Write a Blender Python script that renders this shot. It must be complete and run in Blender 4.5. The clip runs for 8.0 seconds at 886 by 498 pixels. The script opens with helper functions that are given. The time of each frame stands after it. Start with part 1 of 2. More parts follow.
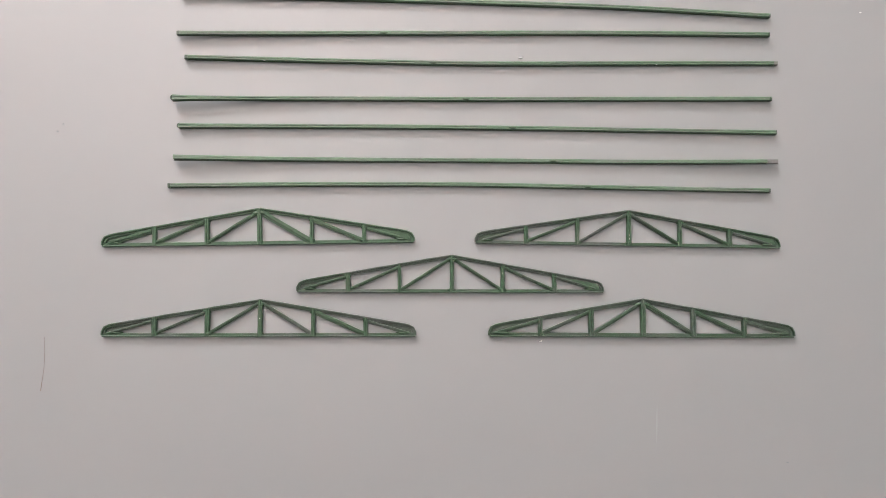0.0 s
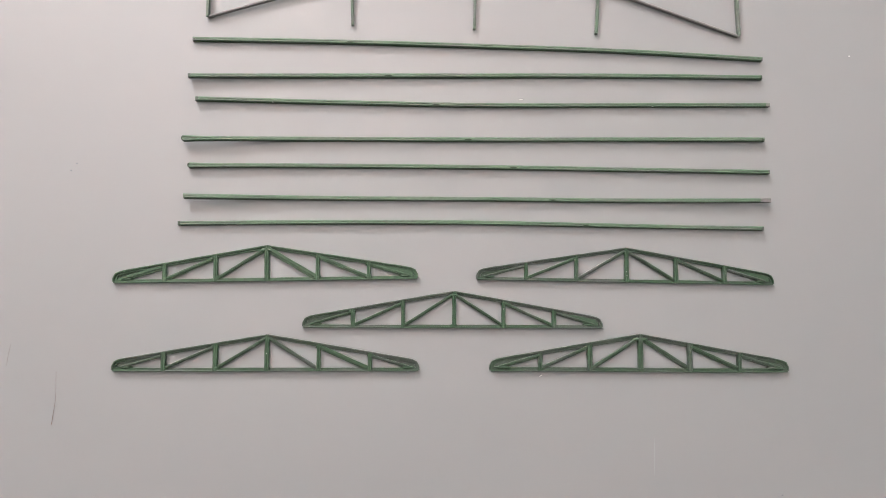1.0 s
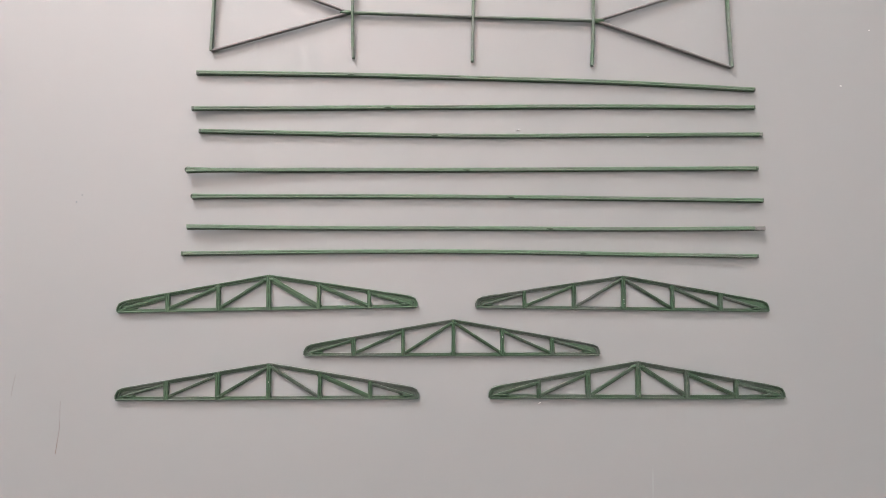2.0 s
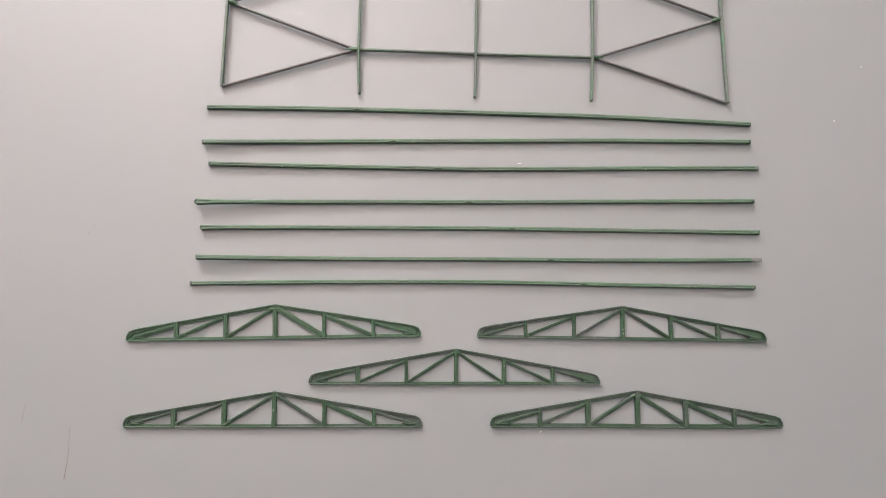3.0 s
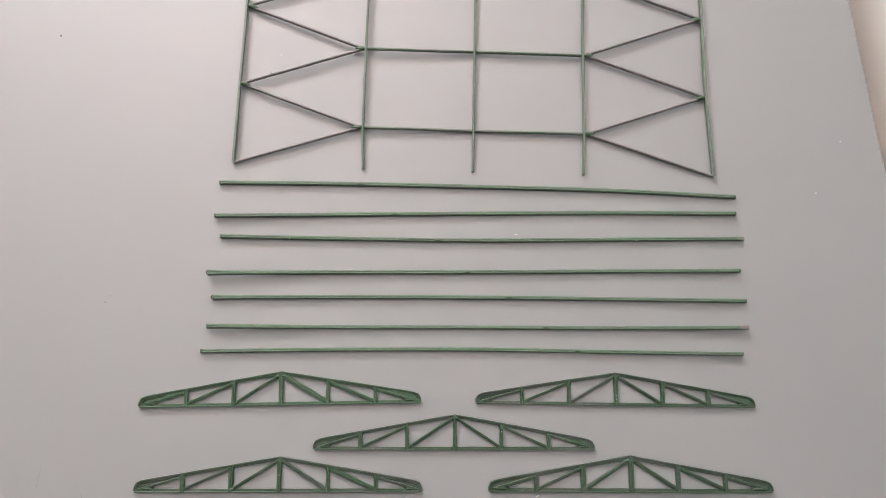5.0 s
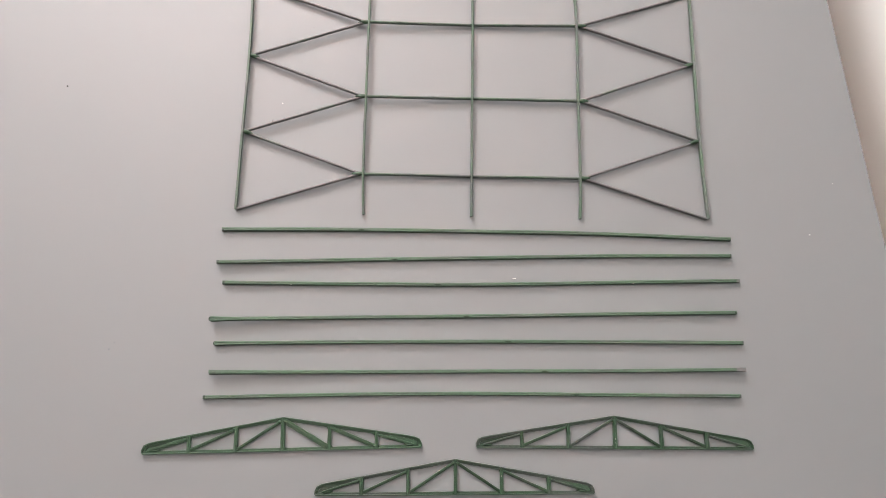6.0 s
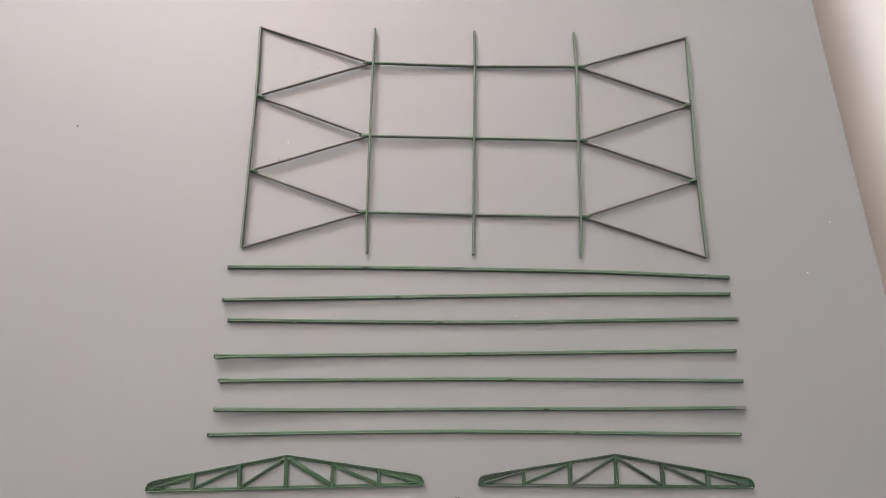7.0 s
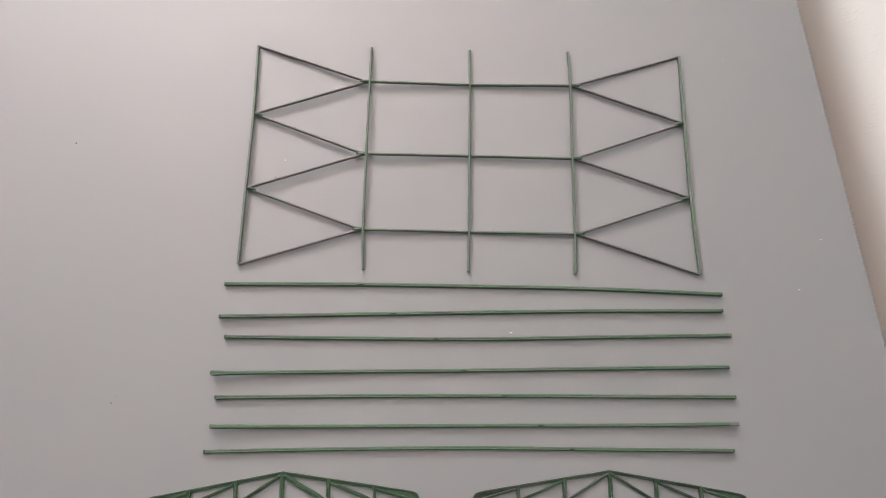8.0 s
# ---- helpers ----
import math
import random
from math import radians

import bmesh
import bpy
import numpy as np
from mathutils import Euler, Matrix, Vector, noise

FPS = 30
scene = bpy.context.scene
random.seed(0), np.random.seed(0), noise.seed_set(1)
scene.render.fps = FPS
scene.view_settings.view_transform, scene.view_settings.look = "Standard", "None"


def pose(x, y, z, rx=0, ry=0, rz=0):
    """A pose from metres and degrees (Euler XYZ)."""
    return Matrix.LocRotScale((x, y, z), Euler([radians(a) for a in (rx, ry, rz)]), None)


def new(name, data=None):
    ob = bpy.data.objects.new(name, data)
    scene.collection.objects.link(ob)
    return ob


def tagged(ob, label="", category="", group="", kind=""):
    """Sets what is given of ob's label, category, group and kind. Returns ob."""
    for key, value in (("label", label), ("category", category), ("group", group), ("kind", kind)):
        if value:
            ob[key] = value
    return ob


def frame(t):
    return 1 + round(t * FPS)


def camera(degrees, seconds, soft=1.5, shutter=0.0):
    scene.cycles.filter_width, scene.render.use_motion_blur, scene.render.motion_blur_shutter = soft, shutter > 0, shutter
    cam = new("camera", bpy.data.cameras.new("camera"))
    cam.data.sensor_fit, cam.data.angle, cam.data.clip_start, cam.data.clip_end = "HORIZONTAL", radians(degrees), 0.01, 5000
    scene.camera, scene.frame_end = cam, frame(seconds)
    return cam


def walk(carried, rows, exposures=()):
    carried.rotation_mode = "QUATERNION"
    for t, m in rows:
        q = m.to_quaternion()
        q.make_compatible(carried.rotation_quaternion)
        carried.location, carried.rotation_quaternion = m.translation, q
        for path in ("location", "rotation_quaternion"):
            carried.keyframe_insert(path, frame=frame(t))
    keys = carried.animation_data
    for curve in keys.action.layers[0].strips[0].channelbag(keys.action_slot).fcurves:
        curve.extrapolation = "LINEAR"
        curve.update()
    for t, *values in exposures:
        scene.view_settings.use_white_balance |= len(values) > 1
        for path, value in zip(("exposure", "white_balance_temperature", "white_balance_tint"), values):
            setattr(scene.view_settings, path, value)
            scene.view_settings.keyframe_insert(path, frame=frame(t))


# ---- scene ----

# the camera: a phone held over the table, tilting up and drifting back
PATH = [
    # seconds, x, y, z, rx, ry, rz
    (0, -0.02009, -0.03598, 0.97773, 3.951, -2.393, 0.132),
    (0.5, -0.02168, -0.03424, 0.98074, 4.344, -2.638, 0.237),
    (1, -0.02189, -0.02915, 0.98438, 5.187, -2.555, 0.222),
    (1.5, -0.02136, -0.02630, 0.98641, 5.794, -2.473, -0.016),
    (3, -0.02192, -0.02133, 0.99404, 8.021, -2.282, 0.226),
    (3.5, -0.02275, -0.01961, 0.99798, 8.982, -2.142, 0.294),
    (4, -0.02256, -0.01811, 1.00118, 9.743, -2.096, 0.321),
    (4.5, -0.02138, -0.01552, 1.00429, 10.454, -1.993, 0.305),
    (6, -0.02011, -0.00325, 1.01318, 12.843, -1.730, -0.147),
    (6.5, -0.02055, 0.00026, 1.01542, 13.812, -1.731, -0.360),
    (7, -0.02060, 0.00263, 1.01836, 14.535, -1.621, -0.047),
    (7.5, -0.01980, 0.00314, 1.01990, 15.159, -1.747, -0.093),
    (8, -0.02020, 0.00447, 1.02138, 15.426, -1.899, -0.069),
]
cam = camera(65.5, 8.0, soft=0.6)
walk(cam, [(t, pose(x, y, z, rx, ry, rz)) for t, x, y, z, rx, ry, rz in PATH],
     exposures=[(0.0, -0.16), (1.5, -0.17), (3.0, -0.22), (4.5, -0.29), (6.0, -0.43), (8.0, -0.64)])

# ---- the room's own axes: x' across the table's edge, y' along it ----
TOP = 0.75          # height of the tabletop
EDGE = Vector((0.1597, 0.124, 0.0))
ROOM = Matrix.Translation(EDGE) @ Matrix.Rotation(radians(5.0), 4, "Z")
GAP = 0.056        # between the table's edge and the wall
WALL_W, WALL_E = -2.9, GAP
WALL_S, WALL_N = -2.2, 1.97
CEIL = 2.5
WIN = (-1.25, -0.69, 1.38, 2.00)   # window: x' from, to, z from, to


def room_pose(x, y, z, rx=0, ry=0, rz=0):
    return ROOM @ pose(x, y, z, rx, ry, rz)


# ---- world and light ----
world = bpy.data.worlds.new("sky")
scene.world = world
world.use_nodes = True
wn = world.node_tree.nodes
sky = wn.new("ShaderNodeTexSky")
sky.sky_type, sky.sun_disc = "NISHITA", False
sky.sun_elevation, sky.sun_rotation = radians(35), radians(150)
world.node_tree.links.new(sky.outputs[0], wn["Background"].inputs[0])
wn["Background"].inputs[1].default_value = 0.08

lamp = bpy.data.lights.new("window_daylight", "AREA")
lamp.shape, lamp.size, lamp.size_y = "RECTANGLE", WIN[1] - WIN[0] - 0.1, WIN[3] - WIN[2] - 0.1
lamp.energy, lamp.color = 148.0, (1.04, 0.99, 1.0)
daylight = new("window_daylight", lamp)
daylight.matrix_world = room_pose((WIN[0] + WIN[1]) / 2, WALL_N + 0.02, (WIN[2] + WIN[3]) / 2, -90, 0, 0)

FILL_X, FILL_Y, FILL_Z = -0.30, 1.66, 1.75       # an added warm fill lamp out of view, thrown up at the ceiling
lamp = bpy.data.lights.new("fill_light", "AREA")
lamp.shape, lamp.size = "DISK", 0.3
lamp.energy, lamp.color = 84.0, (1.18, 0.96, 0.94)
fill = new("fill_light", lamp)
fill.matrix_world = room_pose(FILL_X, FILL_Y, FILL_Z, 180, 0, 0)


# ---- materials ----
def material(name):
    mat = bpy.data.materials.new(name)
    mat.use_nodes = True
    nt = mat.node_tree
    return mat, nt.nodes, nt.links, nt.nodes["Principled BSDF"]


def noise_tex(n, l, coord, scale, detail=4.0, rough=0.55, stretch=None):
    tex = n.new("ShaderNodeTexNoise")
    tex.inputs["Scale"].default_value = scale
    tex.inputs["Detail"].default_value = detail
    tex.inputs["Roughness"].default_value = rough
    if stretch:
        mp = n.new("ShaderNodeMapping")
        mp.inputs["Scale"].default_value = stretch
        l.new(coord, mp.inputs["Vector"])
        coord = mp.outputs[0]
    l.new(coord, tex.inputs["Vector"])
    return tex.outputs["Fac"]


def ramp(n, l, fac, stops):
    r = n.new("ShaderNodeValToRGB")
    els = r.color_ramp.elements
    while len(els) < len(stops):
        els.new(0.5)
    for e, (p, c) in zip(els, stops):
        e.position, e.color = p, (*c, 1)
    l.new(fac, r.inputs[0])
    return r.outputs[0]


def mix(n, l, fac, a, b):
    m = n.new("ShaderNodeMix")
    m.data_type = "RGBA"
    for socket, value in ((m.inputs["Factor"], fac), (m.inputs["A"], a), (m.inputs["B"], b)):
        if isinstance(value, bpy.types.NodeSocket):
            l.new(value, socket)
        elif isinstance(value, float):
            socket.default_value = value
        else:
            socket.default_value = (*value, 1)
    return m.outputs["Result"]


def bump(n, l, bsdf, fac, strength, distance):
    b = n.new("ShaderNodeBump")
    b.inputs["Strength"].default_value, b.inputs["Distance"].default_value = strength, distance
    l.new(fac, b.inputs["Height"])
    l.new(b.outputs[0], bsdf.inputs["Normal"])


def paint(name, grey_from, grey_to, tone=1.0, pale=0.0, ground=(1.0, 1.0, 1.0)):
    """Brushed model paint: green over a grey-brown ground, which shows where the paint is thin."""
    mat, n, l, bsdf = material(name)
    tc, oi = n.new("ShaderNodeTexCoord"), n.new("ShaderNodeObjectInfo")
    add = n.new("ShaderNodeVectorMath")
    add.operation = "ADD"
    sc = n.new("ShaderNodeVectorMath")
    sc.operation = "SCALE"
    sc.inputs[0].default_value = (0.31, 0.17, 0.23)
    l.new(oi.outputs["Random"], sc.inputs["Scale"])
    l.new(tc.outputs["Object"], add.inputs[0])
    l.new(sc.outputs[0], add.inputs[1])
    co = add.outputs[0]
    blotch = noise_tex(n, l, co, 90.0, 5.0, 0.6, (0.6, 1.0, 1.0))
    grain = noise_tex(n, l, co, 900.0, 4.0, 0.6)
    green = ramp(n, l, grain, [(p, tuple(v * tone + pale for v in c)) for p, c in ((0.25, (0.011, 0.041, 0.017)), (0.5, (0.022, 0.074, 0.031)), (0.75, (0.038, 0.104, 0.047)))])
    grey = ramp(n, l, grain, [(p, tuple((v + pale) * g for v, g in zip(c, ground))) for p, c in ((0.25, (0.021, 0.027, 0.024)), (0.5, (0.040, 0.049, 0.045)), (0.75, (0.064, 0.076, 0.070)))])
    thin = ramp(n, l, blotch, [(grey_from, (0, 0, 0)), (grey_to, (1, 1, 1))])
    l.new(mix(n, l, thin, green, grey), bsdf.inputs["Base Color"])
    l.new(ramp(n, l, grain, [(0.2, (0.42,) * 3), (0.8, (0.60,) * 3)]), bsdf.inputs["Roughness"])
    bsdf.inputs["Specular IOR Level"].default_value = 0.42
    bump(n, l, bsdf, grain, 0.35, 0.0003)
    return mat


GREEN = paint("green_model_paint", 0.52, 0.80, 0.52, 0.001)
FRESH = paint("fresh_green_model_paint", 0.60, 0.95, 0.58, 0.003)
WORN = paint("thin_green_model_paint", 0.42, 0.68, 0.45)
BEAM_GREEN = paint("light_green_model_paint", 0.46, 0.76, 0.92, 0.032)
DARK_GREEN = paint("thick_dark_green_model_paint", 0.50, 0.74, 0.43)
DARK_WORN = paint("thick_dark_grey_green_paint", 0.42, 0.66, 0.40)
LATTICE_GREEN = paint("pale_grey_green_model_paint", 0.36, 0.66, 0.85, 0.034)
BARE = paint("bare_grey_brown_card", 0.20, 0.44, 0.9, 0.040, (1.10, 0.98, 1.02))


def tabletop_material():
    mat, n, l, bsdf = material("grey_white_laminate")
    co = n.new("ShaderNodeTexCoord").outputs["Object"]
    cloud = noise_tex(n, l, co, 7.0, 3.0, 0.5)
    fine = noise_tex(n, l, co, 500.0, 3.0, 0.6)
    a = ramp(n, l, cloud, [(0.3, (0.104, 0.117, 0.121)), (0.7, (0.111, 0.124, 0.128))])
    l.new(a, bsdf.inputs["Base Color"])
    l.new(ramp(n, l, cloud, [(0.3, (0.61,) * 3), (0.7, (0.64,) * 3)]), bsdf.inputs["Roughness"])
    bsdf.inputs["Specular IOR Level"].default_value = 1.0
    bsdf.inputs["IOR"].default_value = 1.56
    bump(n, l, bsdf, fine, 0.08, 0.0002)
    return mat


def plaster_material():
    mat, n, l, bsdf = material("cream_textured_plaster")
    co = n.new("ShaderNodeTexCoord").outputs["Object"]
    turn = n.new("ShaderNodeMapping")
    turn.inputs["Rotation"].default_value = (radians(-20), 0, 0)
    l.new(co, turn.inputs["Vector"])
    ripple = noise_tex(n, l, turn.outputs[0], 330.0, 3.0, 0.5, (1.0, 2.4, 0.8))
    creases = ramp(n, l, ripple, [(0.48, (0, 0, 0)), (0.72, (1, 1, 1))])
    patches = ramp(n, l, noise_tex(n, l, co, 70.0, 2.0, 0.5), [(0.42, (0.12, 0.12, 0.12)), (0.72, (1, 1, 1))])
    grain = noise_tex(n, l, co, 900.0, 3.0, 0.6)
    relief = mix(n, l, 0.12, mix(n, l, patches, (0.25, 0.25, 0.25), creases), grain)
    cloud = noise_tex(n, l, co, 5.0, 3.0, 0.5)
    l.new(ramp(n, l, cloud, [(0.3, (0.72, 0.76, 0.74)), (0.7, (0.75, 0.79, 0.77))]), bsdf.inputs["Base Color"])
    bsdf.inputs["Roughness"].default_value = 0.8
    bump(n, l, bsdf, relief, 0.24, 0.0005)
    return mat


def plain(name, col, rough=0.6, vary=0.06, scale=12.0):
    mat, n, l, bsdf = material(name)
    co = n.new("ShaderNodeTexCoord").outputs["Object"]
    f = noise_tex(n, l, co, scale, 5.0, 0.6)
    lo, hi = tuple(c * (1 - vary) for c in col), tuple(min(1, c * (1 + vary)) for c in col)
    l.new(ramp(n, l, f, [(0.3, lo), (0.7, hi)]), bsdf.inputs["Base Color"])
    bsdf.inputs["Roughness"].default_value = rough
    return mat


LAMINATE = tabletop_material()
PLASTER = plaster_material()
# unseen wall, pink so that its bounce warms the shadows
WARM_WALL = plain("unseen_pink_wall", (0.68, 0.46, 0.39), 0.8)
# unseen closing walls, dark so that little light bounces back to the table
DARK_WALL = plain("unseen_dark_wall", (0.17, 0.13, 0.11), 0.8)
CEILING_WHITE = plain("white_ceiling_paint", (0.80, 0.79, 0.77), 0.8)
# unseen floor, darkened to keep bounce off the wall below the tabletop
FLOOR_WOOD = plain("oak_floor", (0.14, 0.085, 0.05), 0.45, 0.25, 6.0)
WHITE_LACQUER = plain("white_lacquer", (0.78, 0.77, 0.75), 0.35)
DUST_WHITE = plain("white_dust", (0.40, 0.40, 0.39), 0.8)
DUST_DARK = plain("dark_dust", (0.025, 0.023, 0.02), 0.8)
HAIR_BROWN = plain("brown_fibre", (0.10, 0.06, 0.045), 0.5)
DUST_GREY = plain("grey_dust", (0.10, 0.115, 0.12), 0.7)
SCRATCH_PALE = plain("pale_scuff", (0.165, 0.18, 0.185), 0.5)
glass, gn, gl, gb = material("window_glass")
gb.inputs["Transmission Weight"].default_value = 1.0
gb.inputs["Roughness"].default_value = 0.0
gb.inputs["IOR"].default_value = 1.45


# ---- mesh helpers ----
def part(name, bm, mat, parent=None, label="", smooth=False):
    me = bpy.data.meshes.new(name)
    bmesh.ops.recalc_face_normals(bm, faces=bm.faces)
    bm.to_mesh(me)
    bm.free()
    me.materials.append(mat)
    if smooth:
        for p in me.polygons:
            p.use_smooth = True
    ob = new(name, me)
    ob.parent = parent
    return tagged(ob, label)


def empty(name, m, label, category, group=""):
    ob = new(name)
    ob.empty_display_size = 0.01
    ob.matrix_world = m
    return tagged(ob, label, category, group)


def box(x0, x1, y0, y1, z0, z1, bevel=0.0):
    bm = bmesh.new()
    bmesh.ops.create_cube(bm, size=1)
    bmesh.ops.scale(bm, vec=(x1 - x0, y1 - y0, z1 - z0), verts=bm.verts)
    bmesh.ops.translate(bm, vec=((x0 + x1) / 2, (y0 + y1) / 2, (z0 + z1) / 2), verts=bm.verts)
    if bevel:
        bmesh.ops.bevel(bm, geom=bm.edges[:], offset=bevel, segments=3, affect="EDGES", profile=0.5)
    return bm


def bar_profile(w, h, c=0.00014):
    return [(-w / 2, 0), (w / 2, 0), (w / 2, h - c), (w / 2 - c, h), (-w / 2 + c, h), (-w / 2, h - c)]


def angle_profile(w, h, rim, drop, c=0.0001):
    """An L: a flat ledge with a taller rim along its left side (+u)."""
    return [(-w / 2, 0), (w / 2, 0), (w / 2, h - c), (w / 2 - c, h), (w / 2 - rim + c, h), (w / 2 - rim, h - c),
            (w / 2 - rim, h - drop), (-w / 2 + c, h - drop), (-w / 2, h - drop - c)]


def smooth_path(points, step=0.003):
    """A Catmull-Rom line through the points, cut into short steps."""
    pts = [Vector(p) for p in points]
    ext = [2 * pts[0] - pts[1], *pts, 2 * pts[-1] - pts[-2]]
    out = []
    for i in range(len(pts) - 1):
        a, b, c, d = ext[i:i + 4]
        n = max(1, int((c - b).length / step))
        for k in range(n):
            t = k / n
            out.append(0.5 * (2 * b + (c - a) * t + (2 * a - 5 * b + 4 * c - d) * t * t + (3 * b - a - 3 * c + d) * t ** 3))
    return out + [pts[-1]]


def sweep(path, profile, wobble=0.00005, seed=0.0, width_at=None):
    """Draws the profile (u to the left of the way, v up) along the path, with the small unevenness of handwork."""
    bm = bmesh.new()
    rings = []
    for i, p in enumerate(path):
        ahead = path[min(i + 1, len(path) - 1)] - path[max(i - 1, 0)]
        ahead.z = 0
        ahead.normalize()
        left = Vector((-ahead.y, ahead.x, 0))
        q = (p + Vector((seed, seed * 0.7, 0))) * 220
        wob = noise.noise(q) * wobble
        wide = 1 + 0.12 * noise.noise(q * 1.7 + Vector((5, 3, 1)))
        if width_at:
            wide *= width_at(i / max(1, len(path) - 1))
        tall = 1 + 0.07 * noise.noise(q * 1.3 + Vector((9, 2, 4)))
        rings.append([bm.verts.new(p + left * (u * wide + wob) + Vector((0, 0, v * tall))) for u, v in profile])
    k = len(profile)
    for a, b in zip(rings, rings[1:]):
        for j in range(k):
            bm.faces.new((a[j], a[(j + 1) % k], b[(j + 1) % k], b[j]))
    bm.faces.new(rings[0])
    bm.faces.new(rings[-1][::-1])
    return bm


def straight(a, b, step=0.003):
    a, b = Vector(a), Vector(b)
    n = max(2, int((b - a).length / step))
    return [a.lerp(b, i / n) for i in range(n + 1)]


def blob(radius, height, seed, stretch=(1, 1)):
    """A dab of glue and paint over a joint: a low uneven mound."""
    bm = bmesh.new()
    bmesh.ops.create_icosphere(bm, subdivisions=2, radius=1)
    for v in bm.verts:
        k = 1 + 0.35 * noise.noise(v.co * 1.3 + Vector((seed, 0, 0)))
        v.co = Vector((v.co.x * radius * k * stretch[0], v.co.y * radius * k * stretch[1], max(v.co.z, -0.2) * height * k))
    return bm


# ---- setting ----
def slab(name, x0, x1, y0, y1, z0, z1, mat, label, category):
    ob = part(name, box(x0, x1, y0, y1, z0, z1), mat)
    ob.matrix_world = ROOM
    return tagged(ob, label, category, kind="structure")


T = 0.15
slab("floor", WALL_W - T, WALL_E + T, WALL_S - T, WALL_N + T, -0.1, 0, FLOOR_WOOD, "oak floor of the room, unseen, darkened to cut bounce onto the wall", "floor")
slab("ceiling", WALL_W - T, WALL_E + T, WALL_S - T, WALL_N + T, CEIL, CEIL + 0.1, CEILING_WHITE, "plain white painted ceiling", "ceiling")
slab("wall_east", WALL_E, WALL_E + T, WALL_S - T, WALL_N + T, 0, CEIL, PLASTER, "cream wall with rough rippled plaster beside the table", "wall")
slab("wall_west", WALL_W - T, WALL_W, WALL_S - T, WALL_N + T, 0, CEIL, DARK_WALL, "plain unseen wall, dark brown to hold back bounced light", "wall")
slab("wall_south", WALL_W, WALL_E, WALL_S - T, WALL_S, 0, CEIL, DARK_WALL, "plain unseen wall, dark brown to hold back bounced light", "wall")


def wall_with_window():
    bm = bmesh.new()
    x0, x1, z0, z1 = WIN
    for a, b, c, d in ((WALL_W, x0, 0, CEIL), (x1, WALL_E, 0, CEIL), (x0, x1, 0, z0), (x0, x1, z1, CEIL)):
        other = box(a, b, WALL_N, WALL_N + T, c, d)
        me = bpy.data.meshes.new("piece")
        other.to_mesh(me)
        other.free()
        bm.from_mesh(me)
        bpy.data.meshes.remove(me)
    ob = part("wall_north", bm, WARM_WALL)
    ob.matrix_world = ROOM
    tagged(ob, "unseen wall with the window opening, pink to warm the bounced light", "wall", kind="structure")
    win = new("window_1")
    win.matrix_world = ROOM
    tagged(win, "white framed window that lights the table", "window", kind="structure")
    y0, y1, f = WALL_N + 0.07, WALL_N + 0.12, 0.05
    part("window_frame", box(x0, x0 + f, y0, y1, z0, z1, 0.004), WHITE_LACQUER, win)
    part("window_frame", box(x1 - f, x1, y0, y1, z0, z1, 0.004), WHITE_LACQUER, win)
    part("window_frame", box(x0 + f, x1 - f, y0, y1, z0, z0 + f, 0.004), WHITE_LACQUER, win)
    part("window_frame", box(x0 + f, x1 - f, y0, y1, z1 - f, z1, 0.004), WHITE_LACQUER, win)
    pane = part("pane", box(x0 + f, x1 - f, y0 + 0.02, y0 + 0.026, z0 + f, z1 - f), glass, win, "clear window glass")
    pane.visible_shadow = False
    part("window_sill", box(x0 - 0.03, x1 + 0.03, WALL_N - 0.06, WALL_N - 0.002, z0 - 0.03, z0 - 0.002, 0.005), WHITE_LACQUER, win)


wall_with_window()


def turned(rings, segments=40):
    """A body of revolution from (radius, height) rings."""
    bm = bmesh.new()
    loops = [[bm.verts.new((r * math.cos(a), r * math.sin(a), z)) for a in (math.tau * i / segments for i in range(segments))] for r, z in rings]
    for a, b in zip(loops, loops[1:]):
        for i in range(segments):
            j = (i + 1) % segments
            bm.faces.new((a[i], a[j], b[j], b[i]))
    bm.faces.new(loops[0][::-1])
    bm.faces.new(loops[-1])
    return bm


# bowl, cord and rose are an unseen body for the added fill light
def fill_lamp():
    thing = empty("fill_lamp", room_pose(FILL_X, FILL_Y, CEIL), "added unseen white bowl lamp that throws warm fill light upwards", "lamp")
    z = FILL_Z - CEIL
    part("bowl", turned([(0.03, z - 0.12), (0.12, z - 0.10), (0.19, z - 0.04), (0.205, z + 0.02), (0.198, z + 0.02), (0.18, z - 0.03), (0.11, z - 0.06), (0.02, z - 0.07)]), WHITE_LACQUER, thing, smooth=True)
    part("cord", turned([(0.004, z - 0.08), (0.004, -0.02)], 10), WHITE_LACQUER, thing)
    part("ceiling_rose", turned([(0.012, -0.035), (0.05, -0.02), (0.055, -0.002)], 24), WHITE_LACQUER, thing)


fill_lamp()


# ---- the table ----
def table():
    tab = empty("table", ROOM, "table with a pale grey-white laminate top", "table")
    x0, x1, y0, y1 = -1.15, 0.0, -0.62, 0.55
    part("tabletop", box(x0, x1, y0, y1, TOP - 0.025, TOP, 0.0005), LAMINATE, tab)
    for x in (x0 + 0.05, x1 - 0.1):
        for y in (y0 + 0.05, y1 - 0.1):
            part("leg", box(x, x + 0.05, y, y + 0.05, 0, TOP - 0.0245, 0.003), WHITE_LACQUER, tab)


table()
mm = 0.001


# ---- roof trusses ----
def plate(points, z0, z1):
    """A flat sheet cut to an outline. Millimetres."""
    bm = bmesh.new()
    low, high = ([bm.verts.new((x * mm, y * mm, z * mm)) for x, y in points] for z in (z0, z1))
    bm.faces.new(low[::-1])
    bm.faces.new(high)
    for i in range(len(points)):
        j = (i + 1) % len(points)
        bm.faces.new((low[i], low[j], high[j], high[i]))
    return bm


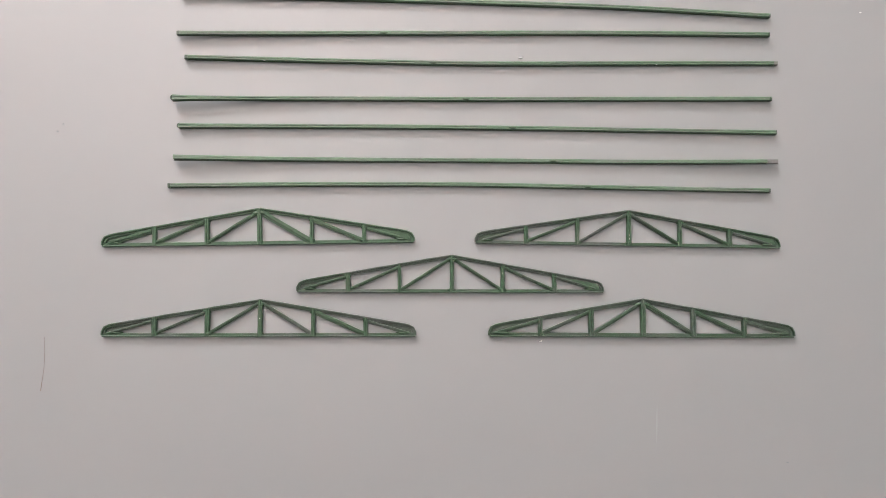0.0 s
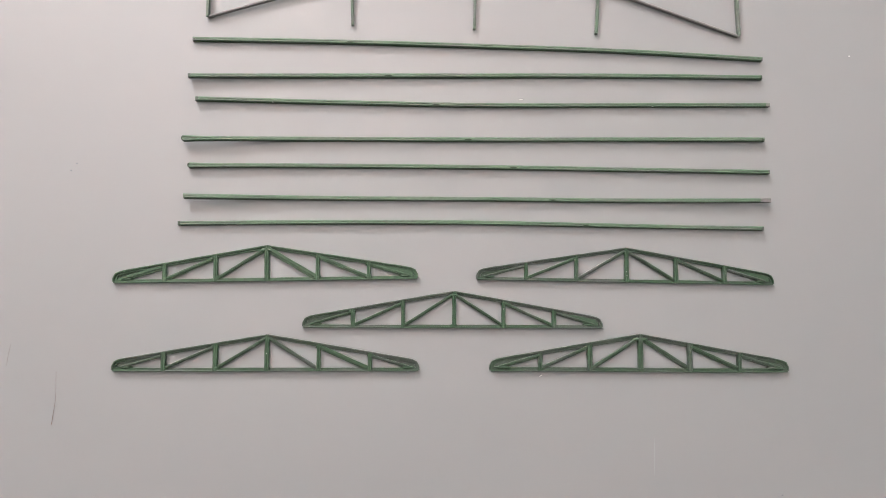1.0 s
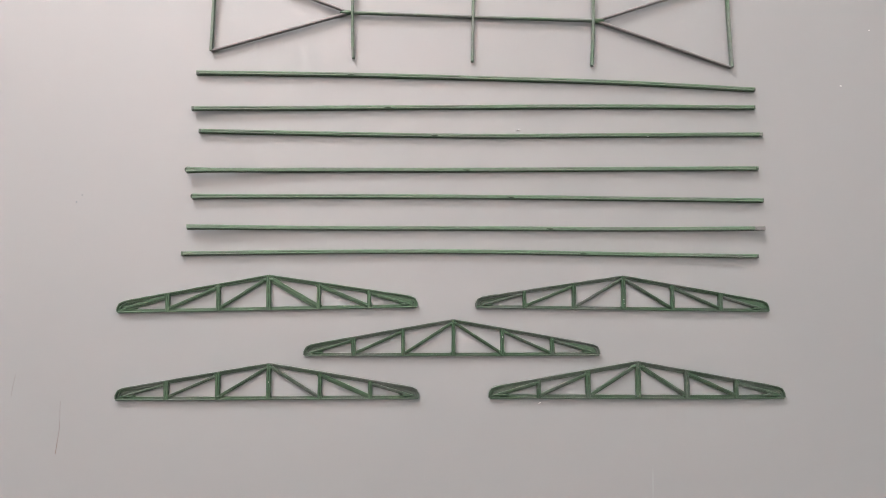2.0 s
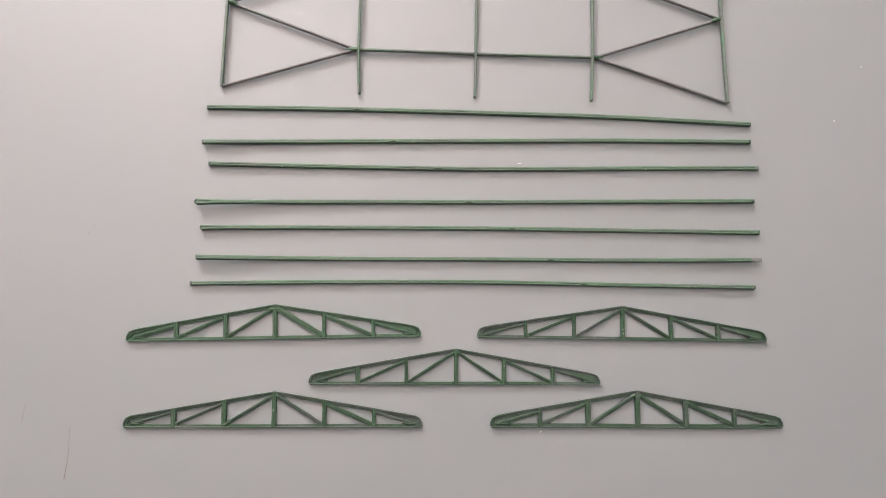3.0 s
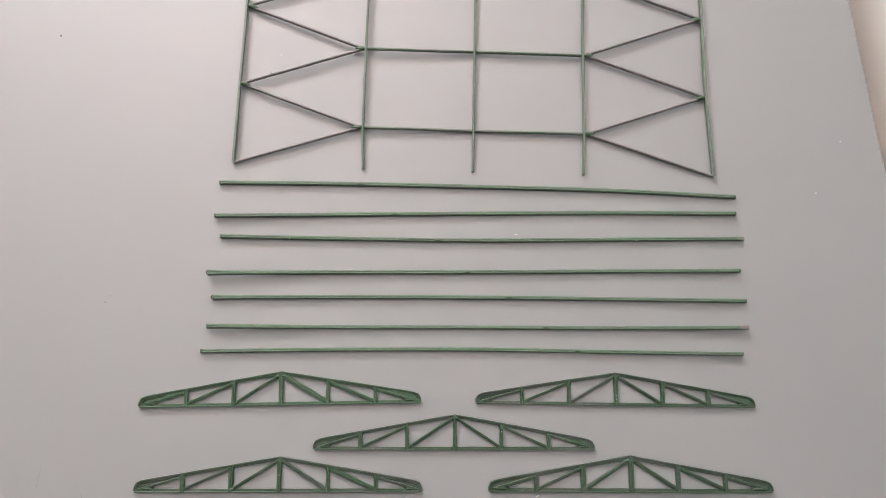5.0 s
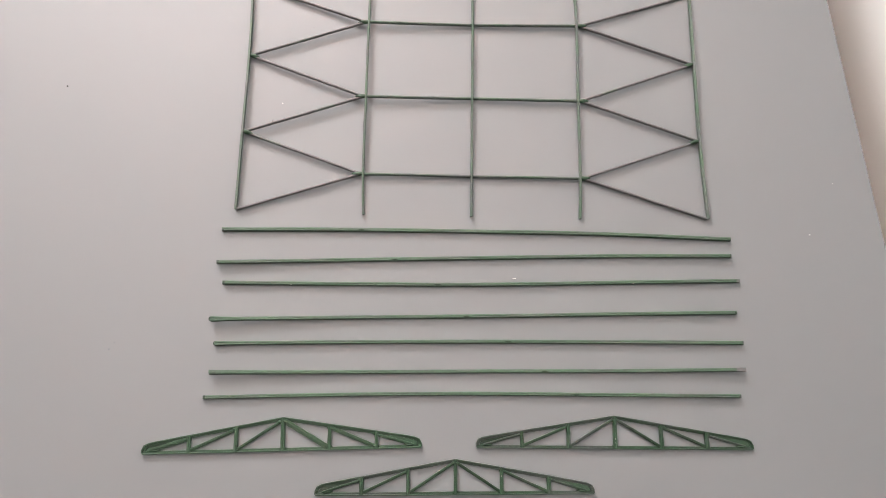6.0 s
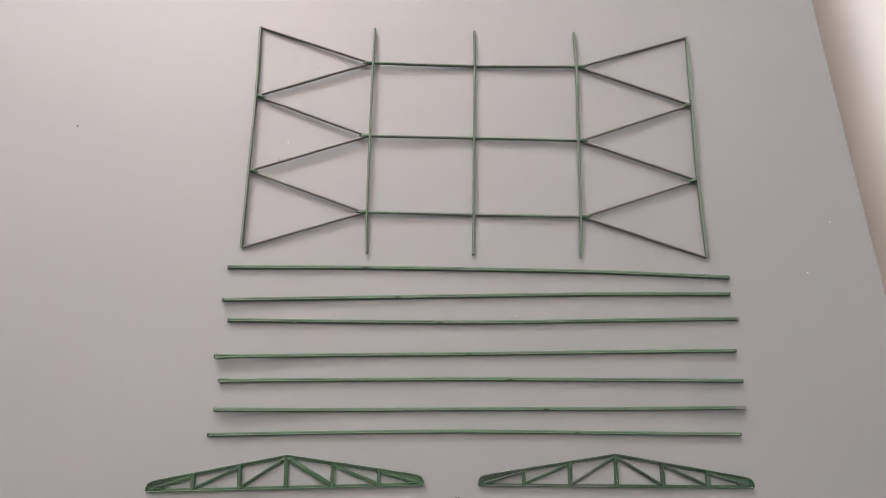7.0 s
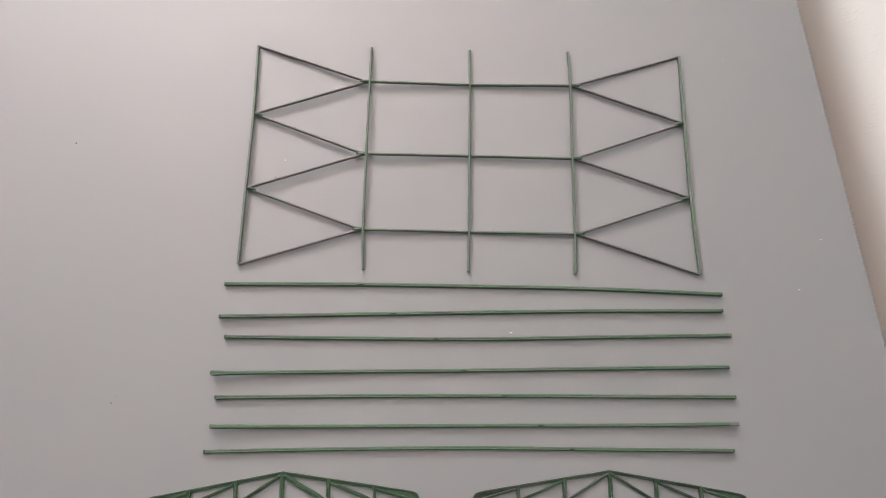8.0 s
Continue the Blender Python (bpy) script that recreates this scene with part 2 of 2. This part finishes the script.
def roof_truss(cx, cy, turn, length, rise, seed, heavy, label, braces, ends, peak, chips=(), dark=False, bright=False):
    """Six bays under two sloping chords that bend round into the tie at either end. Millimetres in the plan.
    braces: widths of the six from end to end; ends: height of the sheet at either end, low for a shaded gap; peak: half
    width of the dab at the top."""
    truss = empty("roof_truss", pose(cx * mm, cy * mm, TOP, 0, 0, turn), label, "model truss", "roof trusses on the table")
    rng = random.Random(seed)
    half = length / 2
    bay = half / 3 * 1.005
    w, h = 1.15 * heavy, 1.28
    full, thin = (DARK_GREEN, DARK_WORN) if dark else (FRESH, FRESH) if bright else (GREEN, WORN)

    def top_y(x):
        return rise - 0.65 - abs(x) * (rise - 4.1) / (half - 2.6)

    def v(x, y, z=0.0):
        return Vector((x * mm, y * mm, z * mm))

    lower = [v(-half + 0.4, 0.55), v(-half / 2, 0.5 + rng.uniform(-0.1, 0.1)), v(0, 0.5), v(half / 2, 0.5 + rng.uniform(-0.1, 0.1)), v(half - 0.4, 0.55)]
    part("bottom_chord", sweep(smooth_path(lower)[::-1], angle_profile(w * mm, h * mm, 0.46 * mm, 0.50 * mm), seed=seed), thin, truss)
    for side in (-1, 1):
        nose = [v(side * 0.0, rise - 0.6), v(side * half * 0.5, top_y(half * 0.5) + 0.05), v(side * (half - 4.5), top_y(half - 4.5)),
                v(side * (half - 2.6), top_y(half - 2.6) - 0.1), v(side * (half - 1.25), 2.75), v(side * (half - 0.65), 1.5), v(side * (half - 0.6), 0.4)]
        path = smooth_path(nose, 0.0012)
        prof = angle_profile(w * 1.08 * mm, (h + 0.06) * mm, 0.52 * mm, 0.55 * mm)
        if side < 0:
            prof = [(-u, vv) for u, vv in prof]
        part("top_chord", sweep(path, prof, seed=seed + side), thin, truss)
    for k in range(-2, 3):
        x = k * bay + rng.uniform(-0.2, 0.2)
        wide = (1.35 + rng.uniform(-0.15, 0.2)) * heavy ** 0.5
        path = straight(v(x, 0.15), v(x + rng.uniform(-0.15, 0.15), top_y(x) + 0.35), 0.0012)
        part("post", sweep(path, angle_profile(wide * mm, (h + 0.14) * mm, wide * 0.6 * mm, 0.07 * mm, 0.0002), 0.00008, seed + k * 3), full, truss)
    for side, closed in zip((-1, 1), ends):
        for k in range(3):
            inner, outer = k * bay, (k + 1) * bay
            if k == 2:
                a, b = v(side * (inner + 0.7), top_y(inner) - 0.9), v(side * (half - 3.0), 1.15)
            else:
                a, b = v(side * (inner + 0.5), top_y(inner) - 0.75), v(side * (outer - 0.6), 1.0)
            wide = braces[2 - k if side < 0 else 3 + k]
            path = straight(b, a, 0.0015) if side < 0 else straight(a, b, 0.0015)
            prof = angle_profile(wide * mm, (h - 0.04) * mm, wide * 0.6 * mm, 0.36 * mm)
            part("brace", sweep(path, prof, 0.00008, seed + side * (k + 7)), full if wide > 1.25 or rng.random() < 0.4 else thin, truss)
        # the sheet between the last brace and the chord; a low one stands in for an open gap's shade
        xi, xo = 2 * bay + 1.2, half - 4.5
        rim = [(xi, top_y(xi) - 0.4), (xo, top_y(xo) - 0.4), (half - 2.4, top_y(half - 2.4) - 0.7), (half - 1.6, 2.0), (half - 1.6, 1.0), (half - 4.0, 0.95)]
        part("end_sheet", plate([(side * x, y) for x, y in (rim if side < 0 else rim[::-1])], 0.02, closed), full if closed > 0.8 else thin, truss)
        dab = part("end_fillet", blob(1.3 * heavy * mm, 0.95 * heavy * mm, seed + side, (1.7 * heavy, 0.5)), full, truss, smooth=True)
        dab.location = v(side * (half - 4.2), 1.15, 0.25)
        for k in (1, 2):
            for x, y in ((side * (k * bay - 0.3), 0.85), (side * (k * bay + 0.35), top_y(k * bay) - 0.55)):
                if rng.random() < 0.75:
                    dab = part("joint", blob((0.9 + rng.uniform(0, 0.35)) * mm, 1.12 * mm, seed + k * 5 + side + y, (1.25, 0.7)), FRESH, truss, smooth=True)
                    dab.location = v(x, y, 0.26)
    for side in (-1, 1):
        dab = part("peak_dab", blob(0.75 * mm, 1.3 * mm, seed + side * 2, (peak * 0.8, 1.1)), FRESH, truss, smooth=True)
        dab.matrix_basis = pose(side * peak * 0.33 * mm, (rise - 1.35 - peak * 0.1) * mm, 0.2 * mm, 0, 0, side * -11)
    dab = part("joint", blob(1.0 * mm, 1.2 * mm, seed + 3, (1.3, 0.7)), full, truss, smooth=True)
    dab.location = v(0, 0.8, 0.26)
    for x, y in chips:
        chip = part("paint_chip", blob(0.16 * mm, 0.1 * mm, seed + y, (0.7, 1.4)), DUST_WHITE, truss, "white chip in the paint", smooth=True)
        chip.location = v(x, y, h + 0.12)
    return truss


roof_truss(-70.7, -19.1, 1.15, 101.4, 12.0, 11, 1.05, "green painted model roof truss with a bright green peak",
           (1.45, 1.2, 1.1, 1.9, 1.5, 1.1), (0.35, 1.0), 3.0, bright=True)
roof_truss(51.5, -18.9, -0.69, 103.4, 12.0, 12, 1.0, "green painted model roof truss with a chipped middle post",
           (0.9, 1.05, 1.1, 1.1, 1.1, 0.95), (0.35, 1.0), 1.5, [(0.1, 2.3), (0.0, 3.6)])
roof_truss(-7.8, -34.6, 0.0, 101.5, 12.5, 13, 1.0, "green painted model roof truss lying between the others",
           (0.95, 1.05, 1.1, 1.05, 1.05, 0.9), (0.6, 1.0), 1.6, [(16.9, 6.4)])
roof_truss(-69.9, -49.0, 0.0, 101.2, 12.1, 14, 1.05, "green painted model roof truss with thin grey end paint",
           (0.9, 1.0, 1.1, 1.25, 1.55, 1.0), (0.35, 0.5), 1.8, [(-0.1, 5.8)])
roof_truss(55.8, -49.1, -0.2, 102.8, 12.5, 15, 1.22, "thickly painted dark green model roof truss",
           (1.3, 1.2, 1.3, 1.45, 1.45, 1.3), (0.8, 0.7), 3.4, dark=True)


# ---- long beams, each of two strips back to back ----
BEAMS = [
    # end x, end x, five heights in y at even steps, lift of the two ends, how far the first end splits, its broadening, depth of the groove, length of the rubbed last tip
    (-98.0, 102.0, (64.10, 64.20, 63.70, 62.90, 60.95), (0.0, 0.1), 0.0, 0.0, 0.11, 0.4),
    (-98.9, 101.5, (50.90, 52.04, 53.05, 53.94, 54.20), (0.75, 0.3), 0.0, 0.0, 0.12, 0.5),
    (-96.3, 104.0, (43.05, 42.62, 42.50, 43.43, 44.30), (0.2, 0.0), 0.0, 0.0, 0.18, 1.2),
    (-99.5, 101.5, (28.90, 29.71, 30.25, 31.06, 31.70), (1.45, 0.4), 0.34, 0.0, 0.11, 0.8),
    (-97.6, 102.9, (19.90, 20.40, 20.60, 20.40, 20.10), (0.2, 0.3), 0.24, 0.0, 0.13, 0.4),
    (-98.8, 102.6, (9.20, 9.19, 9.45, 9.49, 9.95), (1.3, 0.9), 0.0, 0.42, 0.05, 3.6),
    (-100.6, 100.0, (0.10, 0.96, 1.25, 0.66, 0.10), (0.0, 0.4), 0.0, 0.0, 0.14, 0.6),
]


def beam(x0, x1, ys, lifts, split, broad, groove, tip, seed, label, nicks=()):
    """Two thin strips on edge with a web sunk between them."""
    xm = (x0 + x1) / 2
    thing = empty("model_beam", pose(xm * mm, ys[2] * mm, TOP), label, "model beam", "long beams on the table")
    n = 100
    line = smooth_path([((x0 + (x1 - x0) * i / 4 - xm) * mm, (y - ys[2]) * mm, 0) for i, y in enumerate(ys)], (x1 - x0) * mm / n)

    def rise(s):
        return lifts[0] * max(0, 1 - s / 0.35) ** 2 + lifts[1] * max(0, (s - 0.65) / 0.35) ** 2

    def apart(s):
        return split * max(0, 1 - s / 0.045) ** 2

    def along(off):
        last = len(line) - 1
        return [p + Vector((0, off(i / last) * mm, rise(i / last) * mm)) for i, p in enumerate(line)]

    def wide(s):
        return 1 + broad * max(0, 1 - s / 0.16)

    for side in (1, -1):
        gap = [0.04 * noise.noise(Vector((k * 0.35, seed, side))) for k in range(22)]
        path = along(lambda s: (0.37 if side > 0 else -0.31) + side * apart(s) + gap[int(s * 21)] * 0.5)
        part("flange", sweep(path, bar_profile((0.64 if side > 0 else 0.44) * mm, (1.5 if side > 0 else 1.45) * mm, 0.00012), 0.00003, seed + side * 0.37, wide), BEAM_GREEN, thing)
    # a low foot on the shaded side; its darker paint deepens that shade
    part("foot", sweep(along(lambda s: -0.60 - apart(s) - 0.5 * (wide(s) - 1)), bar_profile(0.34 * mm, 0.55 * mm, 0.0001), 0.00004, seed + 0.2), WORN, thing)
    core = along(lambda s: -0.03)
    if split:
        core.insert(0, core[0] - Vector((0.6 * split * mm, 0, 0)))
    part("web", sweep(core, bar_profile(0.3 * mm, (1.5 - groove) * mm, 0.00003), 0.00002, seed, lambda s: 1 + 7 * apart(s)), BEAM_GREEN, thing)
    start = line[0] + Vector((0, 0, rise(0) * mm))
    if split:
        reach = split + 0.4
        bend = [start + Vector((-0.75 * reach * math.sin(a) * mm, (reach * math.cos(a) - 0.03) * mm, 0)) for a in (math.pi * i / 10 for i in range(11))]
        part("end_loop", sweep(bend, bar_profile(0.34 * mm, 1.55 * mm, 0.0001), 0.00002, seed), WORN, thing, "bent strip that closes the split end")
    # worn tips, where the paint has rubbed off
    for at, ahead, reach, mat in ((line[0], line[1], 0 if split or broad else 0.8, DARK_WORN), (line[-1], line[-2], tip, BARE if tip > 1 else DARK_WORN)):
        if reach:
            up = Vector((0, -0.03 * mm, rise(0 if at is line[0] else 1) * mm))
            way = (ahead - at).normalized()
            part("worn_tip", sweep(straight(at + up - way * 0.06 * mm, at + up + way * reach * mm, 0.0008), bar_profile(1.4 * mm, 1.53 * mm, 0.00015), 0.00002, seed), mat, thing)
    dab = part("paint_dab", blob(0.5 * mm, 0.25 * mm, seed + 2, (2.6, 0.8)), GREEN, thing, smooth=True)
    dab.location = line[int(20 + seed * 7)] + Vector((0, 0, 1.4 * mm))
    for s in nicks:
        nick = part("nick", blob(0.22 * mm, 0.15 * mm, seed + s * 9, (1.5, 0.6)), DUST_WHITE, thing, "white nick in the paint", smooth=True)
        nick.location = line[int(s * (len(line) - 1))] + Vector((0, -0.62 * mm, 1.4 * mm))
    return thing


beam_labels = ["straight green model beam of two thin strips", "green model beam with one end lifted",
               "green model beam with a slight sag and white nicks", "green model beam with a split looped end",
               "green model beam with a narrow split end", "green model beam with a broad flat end",
               "gently arched green model beam"]
for i, (row, text) in enumerate(zip(BEAMS, beam_labels)):
    beam(*row, i + 1, text, (0.137, 0.790) if i == 2 else ())


# ---- lattice frame ----
NODES = {
    # x, y, lift
    "TL": (-92.15, 171.1, 0.16), "l1": (-91.85, 138.2, 0.72), "l2": (-92.55, 104.5, 0.96), "BL": (-93.35, 72.2, 0.40),
    "TR": (94.50, 169.3, 0.00), "r1": (93.60, 136.5, 0.72), "r2": (93.10, 102.2, 0.72), "BR": (93.90, 69.3, 0.32),
    "t1": (-42.55, 170.9, 0.48), "n11": (-42.85, 154.0, 1.20), "n21": (-43.35, 120.2, 1.28), "n31": (-43.85, 87.1, 0.72), "b1": (-43.35, 70.4, 0.00),
    "t2": (0.80, 170.4, 0.16), "n12": (0.70, 153.5, 0.48), "n22": (0.10, 120.0, 0.64), "n32": (-0.50, 86.5, 0.32), "b2": (-0.80, 69.8, 0.00),
    "t3": (44.60, 170.4, 0.24), "n13": (44.80, 153.7, 0.72), "n23": (43.90, 119.3, 0.88), "n33": (43.30, 85.9, 0.56), "b3": (42.50, 69.1, 0.00),
}


def lattice():
    cx, cy = 0.0, 120.0
    thing = empty("lattice_frame", pose(cx * mm, cy * mm, TOP), "green and grey model lattice frame of glued strips", "model frame")

    def v(key, dx=0.0, dz=0.0):
        x, y, z = NODES[key]
        return Vector(((x - cx + dx) * mm, (y - cy) * mm, (z + dz) * mm))

    seed = 40
    for keys, wide in ((("TL", "l1", "l2", "BL"), 0.98), (("TR", "r1", "r2", "BR"), 1.0)):
        part("side_post", sweep(smooth_path([v(k) for k in keys]), angle_profile(wide * mm, 1.5 * mm, 0.5 * mm, 0.12 * mm), seed=seed), LATTICE_GREEN, thing)
        seed += 1
    for c in "123":
        keys = ("t" + c, "n1" + c, "n2" + c, "n3" + c, "b" + c)
        part("post", sweep(smooth_path([v(k) for k in keys]), bar_profile(0.98 * mm, 1.5 * mm, 0.0003), 0.0001, seed), LATTICE_GREEN, thing)
        seed += 1
    for r in "123":
        for a, b in (("1", "2"), ("2", "3")):
            part("rail", sweep(straight(v("n" + r + a, 0.6), v("n" + r + b, -0.6)), bar_profile(0.98 * mm, 1.3 * mm, 0.0003), seed=seed), LATTICE_GREEN, thing)
            seed += 1
    pairs = [("TL", "n11"), ("l1", "n11"), ("l1", "n21"), ("l2", "n21"), ("l2", "n31"), ("BL", "n31"),
             ("TR", "n13"), ("r1", "n13"), ("r1", "n23"), ("r2", "n23"), ("r2", "n33"), ("BR", "n33")]
    for a, b in pairs:
        side = 1 if NODES[a][0] < 0 else -1
        path = straight(v(a, side * 0.3), v(b, -side * 1.0))
        if side < 0:
            path = path[::-1]
        part("brace", sweep(path, bar_profile(0.98 * mm, 1.05 * mm, 0.0003), 0.00008, seed), BARE, thing)
        seed += 1
    part("splinter", sweep(straight(Vector((-0.0807, -0.0117, 0.0019)), Vector((-0.0803, -0.0107, 0.0023)), 0.0005), bar_profile(0.35 * mm, 0.3 * mm, 0.00006)), BARE, thing)
    for k in ("l1", "l2", "r1", "r2", "n11", "n21", "n31", "n12", "n22", "n32", "n13", "n23", "n33"):
        off = {"l": 2.0, "r": -2.0}.get(k[0], -1.7 if k[2:] == "1" else 1.7 if k[2:] == "3" else 0.0)
        dab = part("glue_joint", blob((0.9 if k[1:] in ("12", "22", "32") else 1.45) * mm, 1.1 * mm, seed, (1.9, 0.6)), FRESH, thing, "dab of green paint over glue", smooth=True)
        dab.matrix_basis = Matrix.Translation(v(k, off, 0.42)) @ pose(0, -0.4 * mm if k[0] in "lr" else 0, 0, 0, 0, {"l": -18, "r": 18}.get(k[0], 0))
        seed += 1


lattice()


# ---- dust, fibres and scuffs on the tabletop ----
def speck(name, x, y, size, mat, label, stretch=(1, 1), seed=0, turn=0.0):
    bm = blob(size * mm / 2, size * mm * 0.35, seed, stretch)
    for vert in bm.verts:
        vert.co.z = max(vert.co.z, 0)
    ob = part(name, bm, mat, smooth=True)
    ob.matrix_world = pose(x * mm, y * mm, TOP, 0, 0, turn)
    return tagged(ob, label, "dust")


speck("dust_speck", -164.8, 124.1, 0.75, DUST_DARK, "tiny dark speck on the tabletop", seed=1)
speck("dust_speck", -77.4, 117.6, 0.5, DUST_WHITE, "tiny white crumb inside the lattice", seed=2)
speck("dust_speck", 134.9, 63.2, 0.6, DUST_WHITE, "tiny white crumb on the tabletop", (1.5, 0.7), 3)
speck("dust_speck", 147.1, 84.8, 0.5, DUST_WHITE, "tiny white crumb near the table edge", seed=4)
speck("dust_speck", 21.8, -50.6, 0.7, DUST_WHITE, "white flake beside a thick truss", (1.6, 0.6), 5, 20)
speck("dust_speck", 15.6, 45.0, 0.8, DUST_WHITE, "white flake beside a beam", (2.0, 0.5), 6, 5)
speck("dust_speck", -135.4, 20.2, 0.55, DUST_GREY, "faint grey speck on the tabletop", seed=7)
speck("dust_speck", -137.2, 17.8, 0.6, DUST_GREY, "faint grey speck on the tabletop", seed=8)
speck("dust_speck", 103.9, -90.6, 0.5, DUST_GREY, "faint grey speck on the tabletop", (1.4, 0.8), 10)
speck("dust_speck", -66.0, 152.0, 0.3, DUST_DARK, "tiny dark speck inside the lattice", seed=9)


def fibre():
    path = smooth_path([(0.6 * mm, 17 * mm, 0.1 * mm), (1.0 * mm, 9 * mm, 0.4 * mm), (0.5 * mm, 4.5 * mm, 0.1 * mm), (0, 0, 0.02 * mm)], 0.001)
    ob = part("fibre", sweep(path, bar_profile(0.11 * mm, 0.10 * mm, 0.00002), 0.00006, 3, lambda s: 0.22 + 1.4 * s ** 3), HAIR_BROWN)
    ob.matrix_world = pose(-0.1391, -0.0663, TOP)
    tagged(ob, "thin brown fibre lying on the tabletop", "fibre")
    path = smooth_path([(0.9 * mm, 7 * mm, 0.05 * mm), (0.3 * mm, 3 * mm, 0.1 * mm), (0, 0, 0.01 * mm)], 0.001)
    ob = part("fibre", sweep(path, bar_profile(0.05 * mm, 0.05 * mm, 0.00001), 0.00004, 5), HAIR_BROWN)
    ob.matrix_world = pose(-0.1545, -0.0475, TOP)
    tagged(ob, "short faint fibre on the tabletop", "fibre")


fibre()


def scuff(x, y0, y1, wide, turn):
    """A pale rubbed streak in the laminate."""
    path = straight((0, y0 * mm, -0.02 * mm), (0.4 * mm, y1 * mm, -0.02 * mm), 0.001)
    ob = part("scuff", sweep(path, bar_profile(wide * mm, 0.028 * mm, 0.000004), 0.00008, 8, lambda s: 0.3 + math.sin(math.pi * s)), SCRATCH_PALE)
    ob.matrix_world = pose(x * mm, 0, TOP, 0, 0, turn)
    tagged(ob, "faint pale scuff on the laminate tabletop", "scuff")


scuff(60.0, -84.0, -71.5, 0.35, 0)
scuff(114.5, 167.8, 170.0, 0.7, 0)
